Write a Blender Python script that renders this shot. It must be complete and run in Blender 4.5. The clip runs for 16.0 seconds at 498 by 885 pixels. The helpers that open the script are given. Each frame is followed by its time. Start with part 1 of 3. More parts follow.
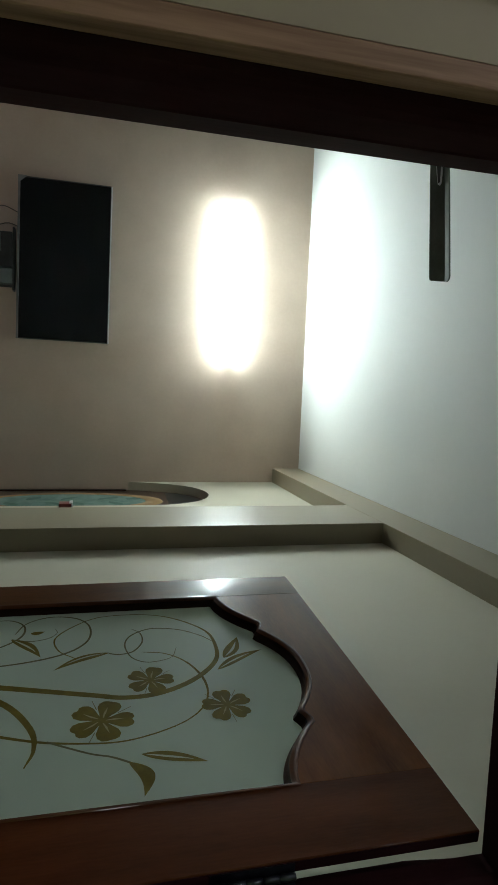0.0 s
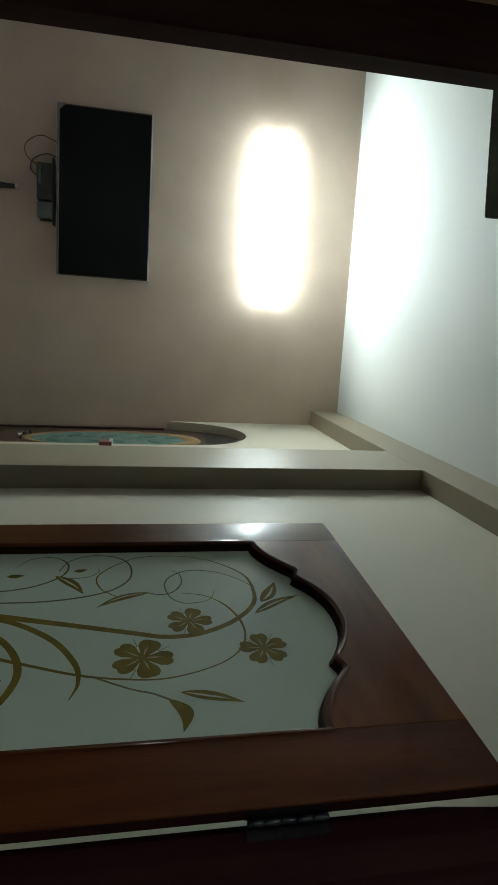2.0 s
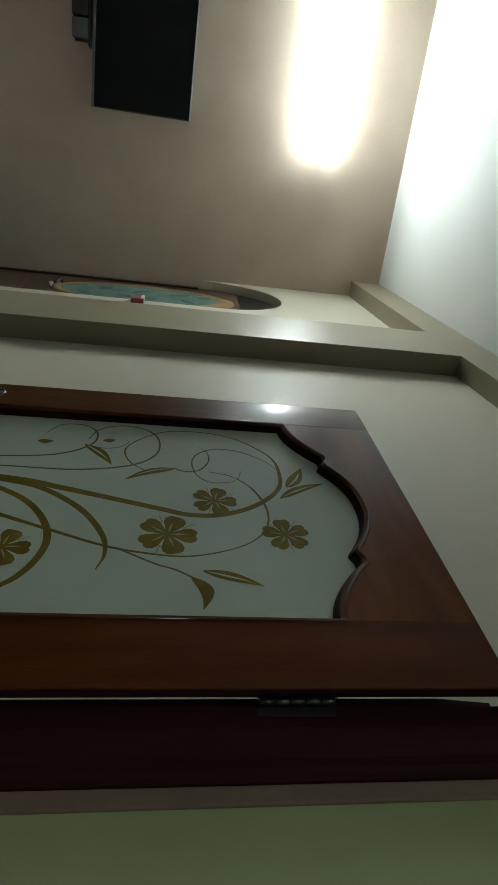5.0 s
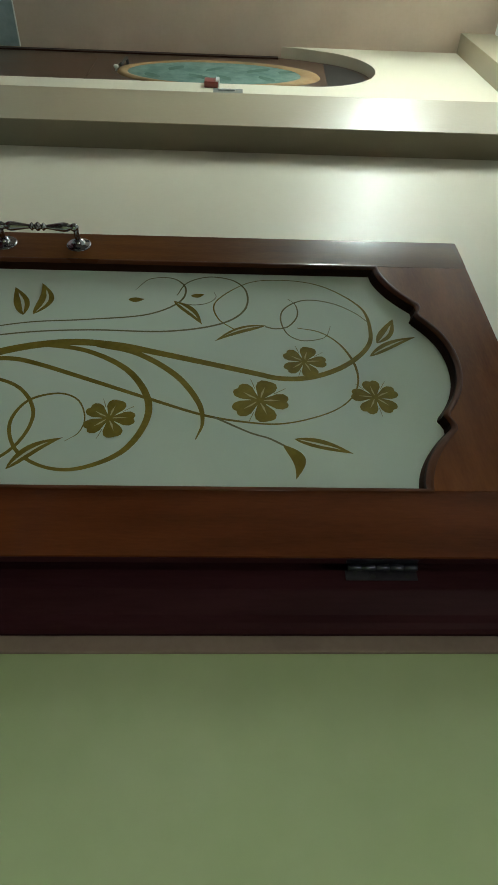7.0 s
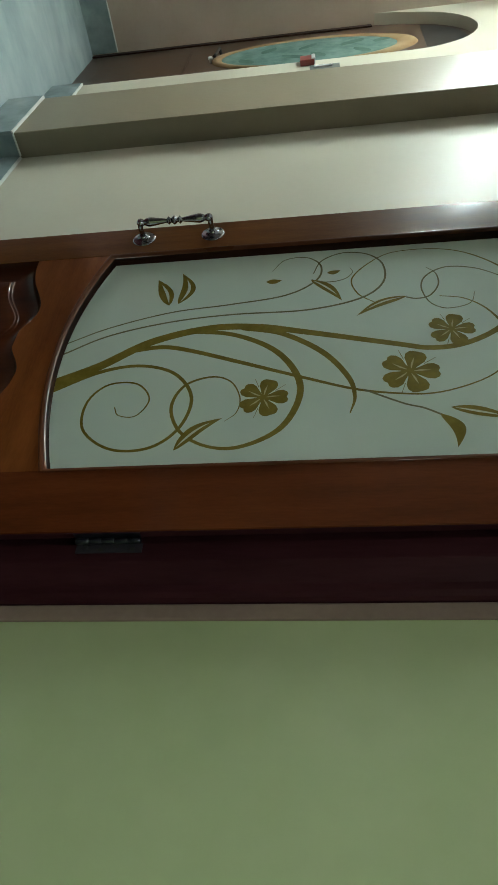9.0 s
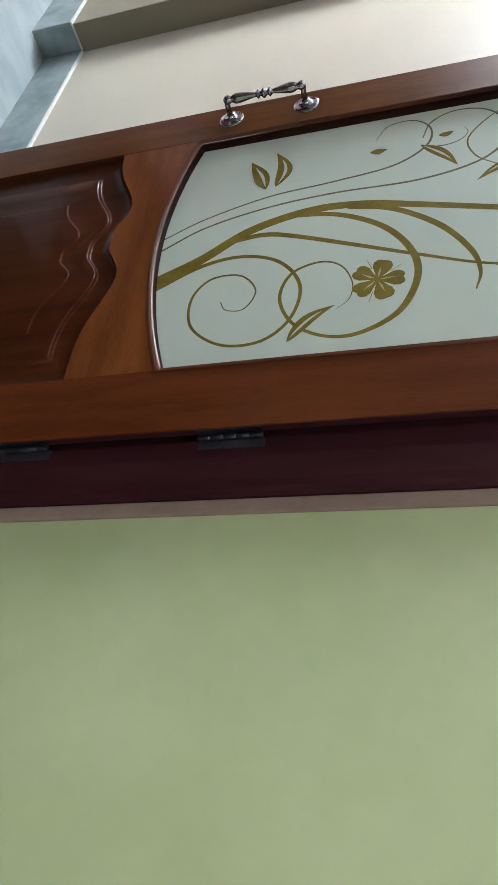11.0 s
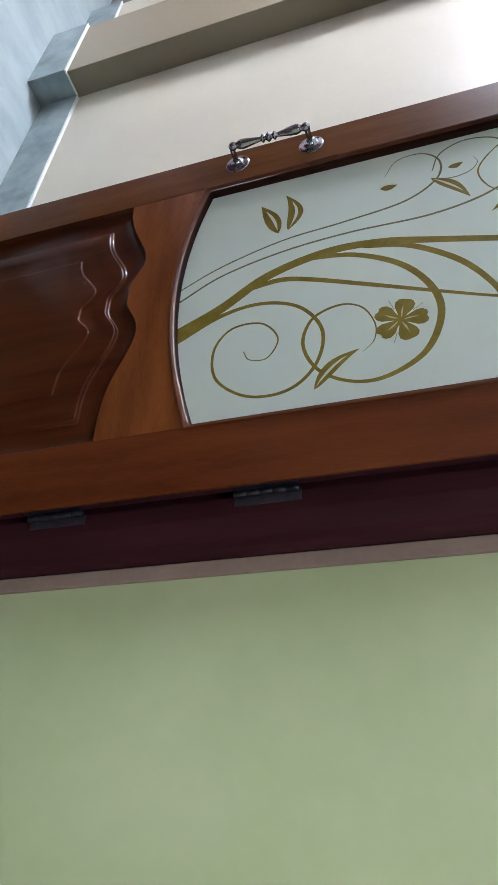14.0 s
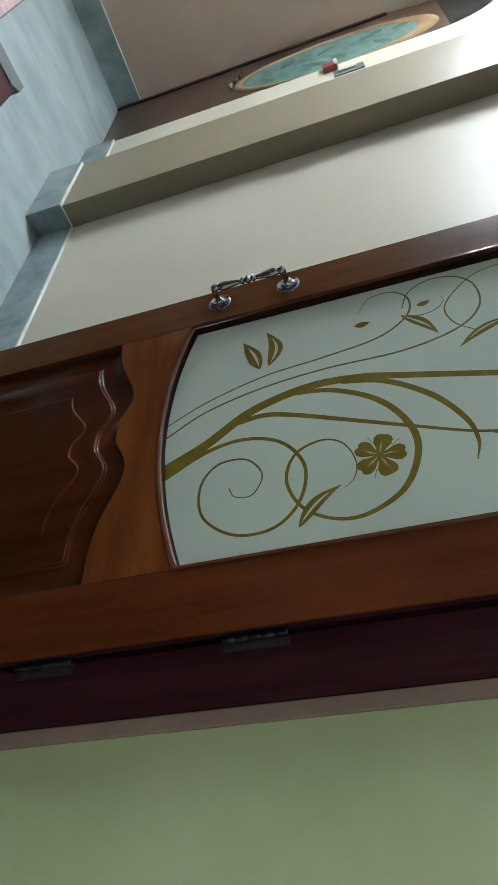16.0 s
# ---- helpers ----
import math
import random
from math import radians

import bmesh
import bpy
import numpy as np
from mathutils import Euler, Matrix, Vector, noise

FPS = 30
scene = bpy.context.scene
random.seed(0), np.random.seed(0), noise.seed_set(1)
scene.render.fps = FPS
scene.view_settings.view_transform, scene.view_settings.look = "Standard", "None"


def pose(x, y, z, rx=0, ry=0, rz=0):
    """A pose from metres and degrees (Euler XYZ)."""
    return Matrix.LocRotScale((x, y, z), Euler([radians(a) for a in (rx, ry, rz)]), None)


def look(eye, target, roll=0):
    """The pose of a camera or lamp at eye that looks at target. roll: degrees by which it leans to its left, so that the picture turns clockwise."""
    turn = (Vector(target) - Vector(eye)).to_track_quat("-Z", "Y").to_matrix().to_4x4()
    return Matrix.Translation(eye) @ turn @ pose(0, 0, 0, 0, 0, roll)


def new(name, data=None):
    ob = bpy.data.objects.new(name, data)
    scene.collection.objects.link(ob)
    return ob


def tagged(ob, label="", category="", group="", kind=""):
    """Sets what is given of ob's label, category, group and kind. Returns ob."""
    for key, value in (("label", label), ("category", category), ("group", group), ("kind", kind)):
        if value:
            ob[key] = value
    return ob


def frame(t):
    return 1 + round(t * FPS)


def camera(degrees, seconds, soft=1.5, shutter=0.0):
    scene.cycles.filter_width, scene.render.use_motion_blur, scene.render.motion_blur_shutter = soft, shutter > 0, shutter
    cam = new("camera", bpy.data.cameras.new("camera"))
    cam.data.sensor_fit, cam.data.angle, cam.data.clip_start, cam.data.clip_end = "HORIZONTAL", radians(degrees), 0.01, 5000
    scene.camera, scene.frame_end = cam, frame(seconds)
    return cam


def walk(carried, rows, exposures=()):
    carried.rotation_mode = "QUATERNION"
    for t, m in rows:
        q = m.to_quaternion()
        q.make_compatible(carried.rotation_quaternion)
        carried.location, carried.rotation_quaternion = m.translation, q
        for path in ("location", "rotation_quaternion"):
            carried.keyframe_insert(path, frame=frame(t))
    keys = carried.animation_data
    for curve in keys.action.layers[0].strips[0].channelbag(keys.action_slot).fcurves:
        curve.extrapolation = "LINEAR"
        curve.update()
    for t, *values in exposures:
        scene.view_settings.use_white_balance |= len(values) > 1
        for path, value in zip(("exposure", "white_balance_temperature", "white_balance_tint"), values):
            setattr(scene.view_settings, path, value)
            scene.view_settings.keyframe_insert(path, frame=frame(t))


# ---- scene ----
cam = camera(43.6, 16.0)
PATH = [
    (0, (-0.5417, -0.6293, 1.5649), (-0.3569, 1.2978, 2.0668), 91.08),
    (0.5, (-0.5387, -0.6219, 1.5645), (-0.3232, 1.3159, 2.0101), 90.88),
    (1, (-0.5407, -0.6137, 1.5618), (-0.2825, 1.3236, 1.9865), 91.25),
    (1.5, (-0.5392, -0.6066, 1.5604), (-0.1462, 1.3139, 1.957), 91.24),
    (2, (-0.5507, -0.6075, 1.5599), (-0.1707, 1.317, 1.9499), 91.2),
    (2.5, (-0.5523, -0.6139, 1.5609), (-0.064, 1.2833, 1.9636), 90.94),
    (3, (-0.5607, -0.6185, 1.5601), (-0.0357, 1.2719, 1.9484), 90.98),
    (5.3, (-0.5825, -0.5565, 1.5506), (0.3138, 1.2046, 1.8585), 93.84),
    (5.5, (-0.5893, -0.5565, 1.5512), (0.3958, 1.1575, 1.8544), 93.27),
    (6, (-0.6459, -0.5268, 1.5487), (0.584, 1.0327, 1.7834), 92.89),
    (6.5, (-0.6842, -0.5166, 1.5449), (0.6543, 0.9515, 1.7754), 91.85),
    (7, (-0.6979, -0.5031, 1.5346), (0.6851, 0.9394, 1.6139), 90.74),
    (7.5, (-0.7012, -0.5067, 1.5063), (0.7248, 0.8946, 1.4503), 90.48),
    (8, (-0.7136, -0.5101, 1.4969), (0.7077, 0.889, 1.3474), 88.25),
    (8.5, (-0.7051, -0.5188, 1.4662), (0.723, 0.8684, 1.2755), 87.96),
    (9, (-0.7006, -0.53, 1.4409), (0.7035, 0.875, 1.2078), 87.84),
    (9.5, (-0.6934, -0.5181, 1.4209), (0.7716, 0.7796, 1.0092), 87.76),
    (10, (-0.6915, -0.5179, 1.4006), (0.7807, 0.7538, 0.9361), 87.33),
    (10.2, (-0.6923, -0.5144, 1.3974), (0.7972, 0.7224, 0.8955), 86.96),
    (12.3, (-0.6331, -0.6088, 1.3249), (0.9641, 0.5082, 0.8761), 86.51),
    (12.5, (-0.6432, -0.6174, 1.3281), (0.93, 0.5034, 0.8097), 87.01),
    (13, (-0.6557, -0.5902, 1.3001), (1.0286, 0.3706, 0.8101), 86.84),
    (13.5, (-0.6771, -0.5095, 1.3362), (0.9782, 0.4831, 0.8124), 83.06),
    (14, (-0.7098, -0.4838, 1.3402), (0.8095, 0.7118, 0.8279), 81.93),
    (14.5, (-0.7299, -0.4645, 1.3631), (0.7351, 0.8169, 0.9031), 79.71),
    (15, (-0.7397, -0.4524, 1.3669), (0.6666, 0.9036, 0.9385), 78.9),
    (15.5, (-0.7567, -0.4425, 1.3751), (0.609, 0.9517, 0.9383), 77.13),
    (16, (-0.7702, -0.4323, 1.3757), (0.5772, 0.9742, 0.9213), 77.97),
]
EXPOSURES = [(0.0, -0.07, 6250, 2), (1.5, -0.07, 6280, 2), (3.0, -0.10, 6280, 2), (5.5, 0.0, 6420, 5), (5.8, 0.36, 6430, 8), (6.0, 0.62, 6500, 9), (6.5, 0.77, 6650, 0), (7.0, 0.87, 6600, -1), (8.5, 0.92, 6350, 0), (9.0, 0.97, 6350, 0), (9.3, 1.60, 6250, 16), (9.5, 1.86, 6200, 20), (10.0, 1.92, 6200, 21), (12.5, 2.06, 5840, 26), (13.0, 2.07, 5800, 29), (13.5, 2.02, 5900, 28), (14.5, 1.91, 5900, 21), (15.2, 1.54, 5970, 14), (16.0, 1.35, 6020, 12)]
walk(cam, [(t, look(eye, target, roll)) for t, eye, target, roll in PATH], EXPOSURES)

# ---- world and light ----
world = bpy.data.worlds.new("world")
scene.world = world
world.use_nodes = True
world.node_tree.nodes["Background"].inputs[0].default_value = (0.012, 0.013, 0.015, 1)

TUBE_STRENGTH, FRONT_STRENGTH, LOBBY_STRENGTH = 33.0, 280.0, 4.3
FLOOR = -0.035


# ---- materials ----
def bsdf(m):
    return m.node_tree.nodes["Principled BSDF"]


def surface(name, low, high, rough=0.5, scale=3.0, grain=60.0, bump=0.02, metal=0.0, coat=0.0, stretch=(1, 1, 1), spread=0.08, detail=5.0, coat_rough=0.08, contrast=(0.3, 0.7), gloss=0.5):
    """A surface that varies at two scales between two colours, with fine relief."""
    m = bpy.data.materials.new(name)
    m.use_nodes = True
    t, b = m.node_tree, bsdf(m)
    n, k = t.nodes, t.links
    coords, mapping = n.new("ShaderNodeTexCoord"), n.new("ShaderNodeMapping")
    mapping.inputs["Scale"].default_value = stretch
    k.new(coords.outputs["Object"], mapping.inputs["Vector"])
    big, small, ramp = n.new("ShaderNodeTexNoise"), n.new("ShaderNodeTexNoise"), n.new("ShaderNodeValToRGB")
    big.inputs["Scale"].default_value, big.inputs["Detail"].default_value = scale, detail
    small.inputs["Scale"].default_value, small.inputs["Detail"].default_value = grain, 3.0
    for node in (big, small):
        k.new(mapping.outputs["Vector"], node.inputs["Vector"])
    add = n.new("ShaderNodeMath")
    add.operation = "MULTIPLY_ADD"
    add.inputs[1].default_value, add.inputs[2].default_value = 0.25, -0.125
    k.new(small.outputs["Fac"], add.inputs[0])
    total = n.new("ShaderNodeMath")
    k.new(big.outputs["Fac"], total.inputs[0])
    k.new(add.outputs[0], total.inputs[1])
    k.new(total.outputs[0], ramp.inputs["Fac"])
    ramp.color_ramp.elements[0].position, ramp.color_ramp.elements[1].position = contrast
    ramp.color_ramp.elements[0].color, ramp.color_ramp.elements[1].color = (*low, 1), (*high, 1)
    k.new(ramp.outputs["Color"], b.inputs["Base Color"])
    span = n.new("ShaderNodeMapRange")
    span.inputs["To Min"].default_value, span.inputs["To Max"].default_value = max(rough - spread, 0.02), rough + spread
    k.new(big.outputs["Fac"], span.inputs["Value"])
    k.new(span.outputs["Result"], b.inputs["Roughness"])
    b.inputs["Metallic"].default_value = metal
    b.inputs["Specular IOR Level"].default_value = gloss
    b.inputs["Coat Weight"].default_value = coat
    b.inputs["Coat Roughness"].default_value = coat_rough
    if bump:
        relief = n.new("ShaderNodeBump")
        relief.inputs["Strength"].default_value, relief.inputs["Distance"].default_value = bump, 0.004
        k.new(small.outputs["Fac"], relief.inputs["Height"])
        k.new(relief.outputs["Normal"], b.inputs["Normal"])
    return m


CREAM = surface("cream_satin_paint", (0.560, 0.517, 0.415), (0.628, 0.585, 0.475), gloss=0.16, rough=0.46, scale=1.5, grain=45, bump=0.10, spread=0.05, contrast=(0.1, 0.9))
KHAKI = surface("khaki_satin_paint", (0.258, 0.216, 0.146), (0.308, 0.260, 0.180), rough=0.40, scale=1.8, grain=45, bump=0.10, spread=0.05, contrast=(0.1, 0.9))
CLAY = surface("clay_wall_paint", (0.475, 0.370, 0.292), (0.595, 0.474, 0.384), rough=0.6, scale=3.2, grain=40, bump=0.12, detail=9, contrast=(0.15, 0.85))
WHITE = surface("white_ceiling_paint", (0.77, 0.775, 0.745), (0.84, 0.84, 0.81), rough=0.7, scale=1.3, grain=35, bump=0.08, contrast=(0.1, 0.9))
GREEN = surface("green_wall_paint", (0.425, 0.525, 0.276), (0.555, 0.63, 0.382), rough=0.5, scale=3.4, grain=20, bump=0.16, detail=10, contrast=(0.2, 0.8))
# Clay toned down for unseen walls, to hold back bounce and reflections.
SIDE = surface("clay_bounce_cut", (0.125, 0.098, 0.078), (0.165, 0.130, 0.105), rough=0.6, scale=1.2, grain=40, bump=0.08)
# Near-black brown for unseen surfaces, chosen to soak up bounce light.
UMBER = surface("brown_bounce_cut", (0.035, 0.026, 0.020), (0.055, 0.042, 0.034), rough=0.6, scale=1.2, grain=40, bump=0.08)
PINK = surface("pinkish_bare_plaster", (0.27, 0.195, 0.17), (0.37, 0.275, 0.235), rough=0.6, scale=6, grain=80, bump=0.15, gloss=0.2)
PINKWOOD = surface("pinkish_limed_wood", (0.25, 0.125, 0.092), (0.56, 0.33, 0.25), rough=0.5, scale=4, grain=20, bump=0.10, gloss=0.2, stretch=(16, 16, 0.8))
STILE = surface("polished_wood_upright", (0.072, 0.0162, 0.0047), (0.150, 0.0392, 0.0116), rough=0.36, scale=3.0, grain=48, bump=0.05, coat=0.42, coat_rough=0.10, gloss=0.05, stretch=(7, 7, 0.9), contrast=(0.27, 0.73), detail=9)
LOCKWOOD = surface("polished_brown_upright", (0.078, 0.0245, 0.0052), (0.160, 0.0575, 0.0130), rough=0.40, scale=3.0, grain=48, bump=0.05, coat=0.22, coat_rough=0.15, gloss=0.05, stretch=(7, 7, 0.9), contrast=(0.27, 0.73), detail=9)
RAIL = surface("polished_wood_crosswise", (0.113, 0.0312, 0.0080), (0.236, 0.0735, 0.0185), rough=0.36, scale=3.0, grain=48, bump=0.05, coat=0.36, coat_rough=0.12, gloss=0.05, stretch=(6, 1.0, 6), contrast=(0.27, 0.73), detail=9)
PANEL = surface("polished_wood_panel", (0.038, 0.0085, 0.0022), (0.088, 0.0225, 0.0056), rough=0.40, scale=3.6, grain=22, bump=0.02, coat=0.34, gloss=0.06, stretch=(8, 8, 0.7), coat_rough=0.09, contrast=(0.25, 0.78), detail=9)
BEAD = surface("glossy_brown_bead", (0.075, 0.022, 0.007), (0.125, 0.038, 0.013), rough=0.3, scale=6, grain=14, bump=0.0, coat=1.0, gloss=0.1, coat_rough=0.025)
# Wood darkened by hand: holds the shade of the pane's recessed edge.
REBATE = surface("shaded_inner_edge", (0.014, 0.0045, 0.002), (0.028, 0.009, 0.004), rough=0.5, scale=5, grain=40, bump=0.03, gloss=0.1)
FRAME = surface("dark_maroon_gloss_paint", (0.034, 0.0100, 0.0138), (0.054, 0.0165, 0.0220), rough=0.5, scale=5, grain=40, bump=0.03, coat=0.0, gloss=0.07, stretch=(5, 5, 0.7))
GOLD = surface("old_gold_print", (0.16, 0.121, 0.017), (0.245, 0.19, 0.036), rough=0.6, scale=30, grain=120, bump=0.02, gloss=0.04)
OLIVE = surface("thin_olive_print", (0.150, 0.145, 0.075), (0.215, 0.205, 0.120), rough=0.6, scale=30, grain=120, bump=0.0, gloss=0.04)
PALE = surface("pale_gold_print", (0.46, 0.41, 0.22), (0.58, 0.53, 0.32), rough=0.6, scale=30, grain=120, bump=0.0, gloss=0.04)
GAP = surface("pale_frosted_gap", (0.60, 0.64, 0.55), (0.68, 0.72, 0.63), rough=0.5, scale=30, grain=120, bump=0.0, gloss=0.1)
CHROME = surface("darkened_chrome", (0.26, 0.26, 0.29), (0.46, 0.46, 0.50), rough=0.17, scale=20, grain=90, bump=0.01, metal=1.0, spread=0.05)
STEEL = surface("dull_steel", (0.04, 0.042, 0.06), (0.09, 0.093, 0.125), rough=0.34, scale=30, grain=120, bump=0.03, metal=0.9)
MARBLE = surface("white_blue_marble", (0.315, 0.385, 0.398), (0.42, 0.48, 0.488), rough=0.18, scale=2.4, grain=9, bump=0.0, stretch=(1.3, 2.6, 1.0), detail=8, contrast=(0.30, 0.66))
SLATE = surface("grey_blue_marble", (0.175, 0.228, 0.238), (0.33, 0.395, 0.405), rough=0.22, scale=5, grain=25, bump=0.0, detail=7)
GROUT = surface("white_cement_joint", (0.62, 0.63, 0.60), (0.74, 0.74, 0.70), rough=0.8, scale=10, grain=80, bump=0.1)
BLACK = surface("black_screen_glass", (0.006, 0.007, 0.008), (0.010, 0.011, 0.012), rough=0.12, scale=3, grain=60, bump=0.0)
PLASTIC = surface("dark_plastic", (0.025, 0.025, 0.026), (0.05, 0.05, 0.05), rough=0.45, scale=12, grain=100, bump=0.03)
PEWTER = surface("dull_silver_trim", (0.15, 0.15, 0.155), (0.24, 0.24, 0.245), rough=0.4, scale=15, grain=90, bump=0.0)
SILVER = surface("silver_trim", (0.68, 0.68, 0.69), (0.80, 0.80, 0.81), rough=0.35, scale=15, grain=90, bump=0.0, metal=0.15)
BROWNDOOR = surface("brown_door_wood", (0.058, 0.030, 0.018), (0.105, 0.058, 0.035), rough=0.4, scale=3, grain=14, bump=0.03, coat=0.1, stretch=(12, 12, 0.9))
PLATE = surface("worn_steel_plate", (0.032, 0.029, 0.038), (0.060, 0.055, 0.070), rough=0.5, scale=40, grain=150, bump=0.05, metal=0.3)
DARKWOOD = surface("dark_red_brown_wood", (0.022, 0.008, 0.005), (0.04, 0.015, 0.009), rough=0.45, scale=3, grain=14, bump=0.03, gloss=0.25, stretch=(12, 12, 0.9))
SMOKE = surface("smoked_dark_glass", (0.012, 0.012, 0.014), (0.022, 0.022, 0.024), rough=0.3, scale=4, grain=40, bump=0.0, gloss=0.3)
TAN = surface("tan_wood_ring", (0.26, 0.165, 0.085), (0.37, 0.25, 0.135), rough=0.5, scale=8, grain=40, bump=0.02, gloss=0.05)
TEAL = surface("teal_door_glass", (0.085, 0.15, 0.13), (0.18, 0.26, 0.23), rough=0.5, scale=11, grain=40, bump=0.0, gloss=0.04)
TEALDARK = surface("dark_teal_print", (0.05, 0.105, 0.085), (0.10, 0.17, 0.14), rough=0.5, scale=12, grain=60, bump=0.0, gloss=0.04)
BLADE = surface("grey_brown_enamel", (0.095, 0.105, 0.085), (0.145, 0.158, 0.132), rough=0.5, scale=8, grain=60, bump=0.01, coat=0.0, gloss=0.08)
MAROON = surface("maroon_laminate", (0.045, 0.006, 0.010), (0.075, 0.011, 0.017), rough=0.55, scale=8, grain=80, bump=0.03, gloss=0.15)
GREY = surface("grey_painted_edge", (0.095, 0.108, 0.108), (0.15, 0.168, 0.164), rough=0.45, scale=10, grain=80, bump=0.03)
ROSE = surface("pink_woven_cloth", (0.44, 0.28, 0.29), (0.64, 0.48, 0.48), rough=0.9, scale=14, grain=160, bump=0.5)
RED = surface("red_plastic", (0.17, 0.03, 0.025), (0.25, 0.05, 0.042), rough=0.4, scale=20, grain=90, bump=0.02)
CORD = surface("grey_brown_cable", (0.07, 0.06, 0.05), (0.12, 0.10, 0.085), rough=0.55, scale=20, grain=90, bump=0.0)


def frosted_glass():
    """White frosted glass: glossy in front, with light from behind glowing through."""
    m = surface("frosted_white_glass", (0.718, 0.810, 0.752), (0.775, 0.856, 0.800), rough=0.42, scale=4, grain=260, bump=0.02, coat=0.7, coat_rough=0.03, gloss=0.1)
    n, k = m.node_tree.nodes, m.node_tree.links
    through_light, mix = n.new("ShaderNodeBsdfTranslucent"), n.new("ShaderNodeMixShader")
    through_light.inputs["Color"].default_value = (0.86, 0.925, 0.89, 1)
    mix.inputs["Fac"].default_value = 0.48
    k.new(bsdf(m).outputs[0], mix.inputs[1])
    k.new(through_light.outputs[0], mix.inputs[2])
    k.new(mix.outputs[0], n["Material Output"].inputs["Surface"])
    return m


def glowing(name, colour, strength):
    m = bpy.data.materials.new(name)
    m.use_nodes = True
    bsdf(m).inputs["Emission Color"].default_value = (*colour, 1)
    bsdf(m).inputs["Emission Strength"].default_value = strength
    return m


FROST = frosted_glass()
# Glow of the added lobby fill.
LOBBY_GLOW = glowing("lobby_fill_glow", (1.0, 0.96, 1.04), LOBBY_STRENGTH)
GLOW = glowing("lit_tube", (0.86, 0.97, 0.98), TUBE_STRENGTH)
FRONT_GLOW = glowing("lit_diffuser", (0.86, 0.97, 0.98), FRONT_STRENGTH)


# ---- mesh helpers ----
def part(name, bm, material, parent=None, label="", smooth=False):
    me = bpy.data.meshes.new(name)
    bmesh.ops.recalc_face_normals(bm, faces=bm.faces)
    for f in bm.faces:
        f.smooth = smooth
    bm.to_mesh(me)
    bm.free()
    for m in material if isinstance(material, tuple) else (material,):
        me.materials.append(m)
    ob = new(name, me)
    ob.parent = parent
    return tagged(ob, label)


def empty(name, at=(0, 0, 0), turn=0.0):
    ob = new(name)
    ob.empty_display_size = 0.05
    ob.location, ob.rotation_euler = at, (0, 0, radians(turn))
    return ob


def block(lo, hi, bevel=0.0, segments=2):
    bm = bmesh.new()
    bmesh.ops.create_cube(bm, size=1)
    for v in bm.verts:
        v.co = [lo[i] + (v.co[i] + 0.5) * (hi[i] - lo[i]) for i in range(3)]
    if bevel:
        bmesh.ops.bevel(bm, geom=bm.edges, offset=bevel, segments=segments, profile=0.6, affect="EDGES")
    return bm


def prism(points, axis, a, b, bevel=0.0):
    """A flat outline, pushed along an axis from a to b. The outline's two numbers are the other two axes, in order."""
    bm = bmesh.new()
    where = {"x": lambda p, q: (q, p[0], p[1]), "y": lambda p, q: (p[0], q, p[1]), "z": lambda p, q: (p[0], p[1], q)}[axis]
    one, two = ([bm.verts.new(where(p, q)) for p in points] for q in (a, b))
    bm.faces.new(one), bm.faces.new(two[::-1])
    for i in range(len(points)):
        j = (i + 1) % len(points)
        bm.faces.new((one[i], one[j], two[j], two[i]))
    if bevel:
        rims = [e for e in bm.edges if len({e.verts[0] in one, e.verts[1] in one}) == 1]
        bmesh.ops.bevel(bm, geom=rims, offset=bevel, segments=2, profile=0.6, affect="EDGES")
    return bm


def lathe(profile, segments=20, m=None):
    """(radius, height) pairs turned round z."""
    bm = bmesh.new()
    rings = [[bm.verts.new((r * math.cos(2 * math.pi * i / segments), r * math.sin(2 * math.pi * i / segments), h)) for i in range(segments)] for r, h in profile]
    for a, b in zip(rings, rings[1:]):
        for i in range(segments):
            j = (i + 1) % segments
            bm.faces.new((a[i], a[j], b[j], b[i]))
    bm.faces.new(rings[0][::-1]), bm.faces.new(rings[-1])
    if m is not None:
        bm.transform(m)
    return bm


def smooth_line(points, per=10):
    """A Catmull-Rom line through points of any dimension."""
    p = [Vector(q) for q in points]
    p = [2 * p[0] - p[1]] + p + [2 * p[-1] - p[-2]]
    out = []
    for i in range(1, len(p) - 2):
        for s in range(per):
            t = s / per
            out.append(0.5 * (2 * p[i] + (p[i + 1] - p[i - 1]) * t + (2 * p[i - 1] - 5 * p[i] + 4 * p[i + 1] - p[i + 2]) * t * t + (3 * p[i] - p[i - 1] - 3 * p[i + 1] + p[i + 2]) * t**3))
    return out + [p[-2]]


def cable(points, radius, segments=8):
    line = smooth_line(points, 8)
    bm, rings = bmesh.new(), []
    for i, p in enumerate(line):
        way = (line[min(i + 1, len(line) - 1)] - line[max(i - 1, 0)]).normalized()
        side = way.cross((0.3, 0.5, 0.81)).normalized()
        up = way.cross(side)
        rings.append([bm.verts.new(p + radius * (side * math.cos(a) + up * math.sin(a))) for a in (2 * math.pi * s / segments for s in range(segments))])
    for a, b in zip(rings, rings[1:]):
        for i in range(segments):
            j = (i + 1) % segments
            bm.faces.new((a[i], a[j], b[j], b[i]))
    bm.faces.new(rings[0][::-1]), bm.faces.new(rings[-1])
    return bm


def structure(ob, label, category):
    return tagged(ob, label, category, kind="structure")


# ---- the room's shell ----
TV_Y, CEIL, BEAM = 4.35, 3.305, 3.075
NEAR_X, FAR_X, FRONT_X = 0.258, 0.268, 0.15
COL_A, COL_B = 2.30, 2.775
ARCH_A, ARCH_B, SPRING = 3.405, 4.285, 1.99

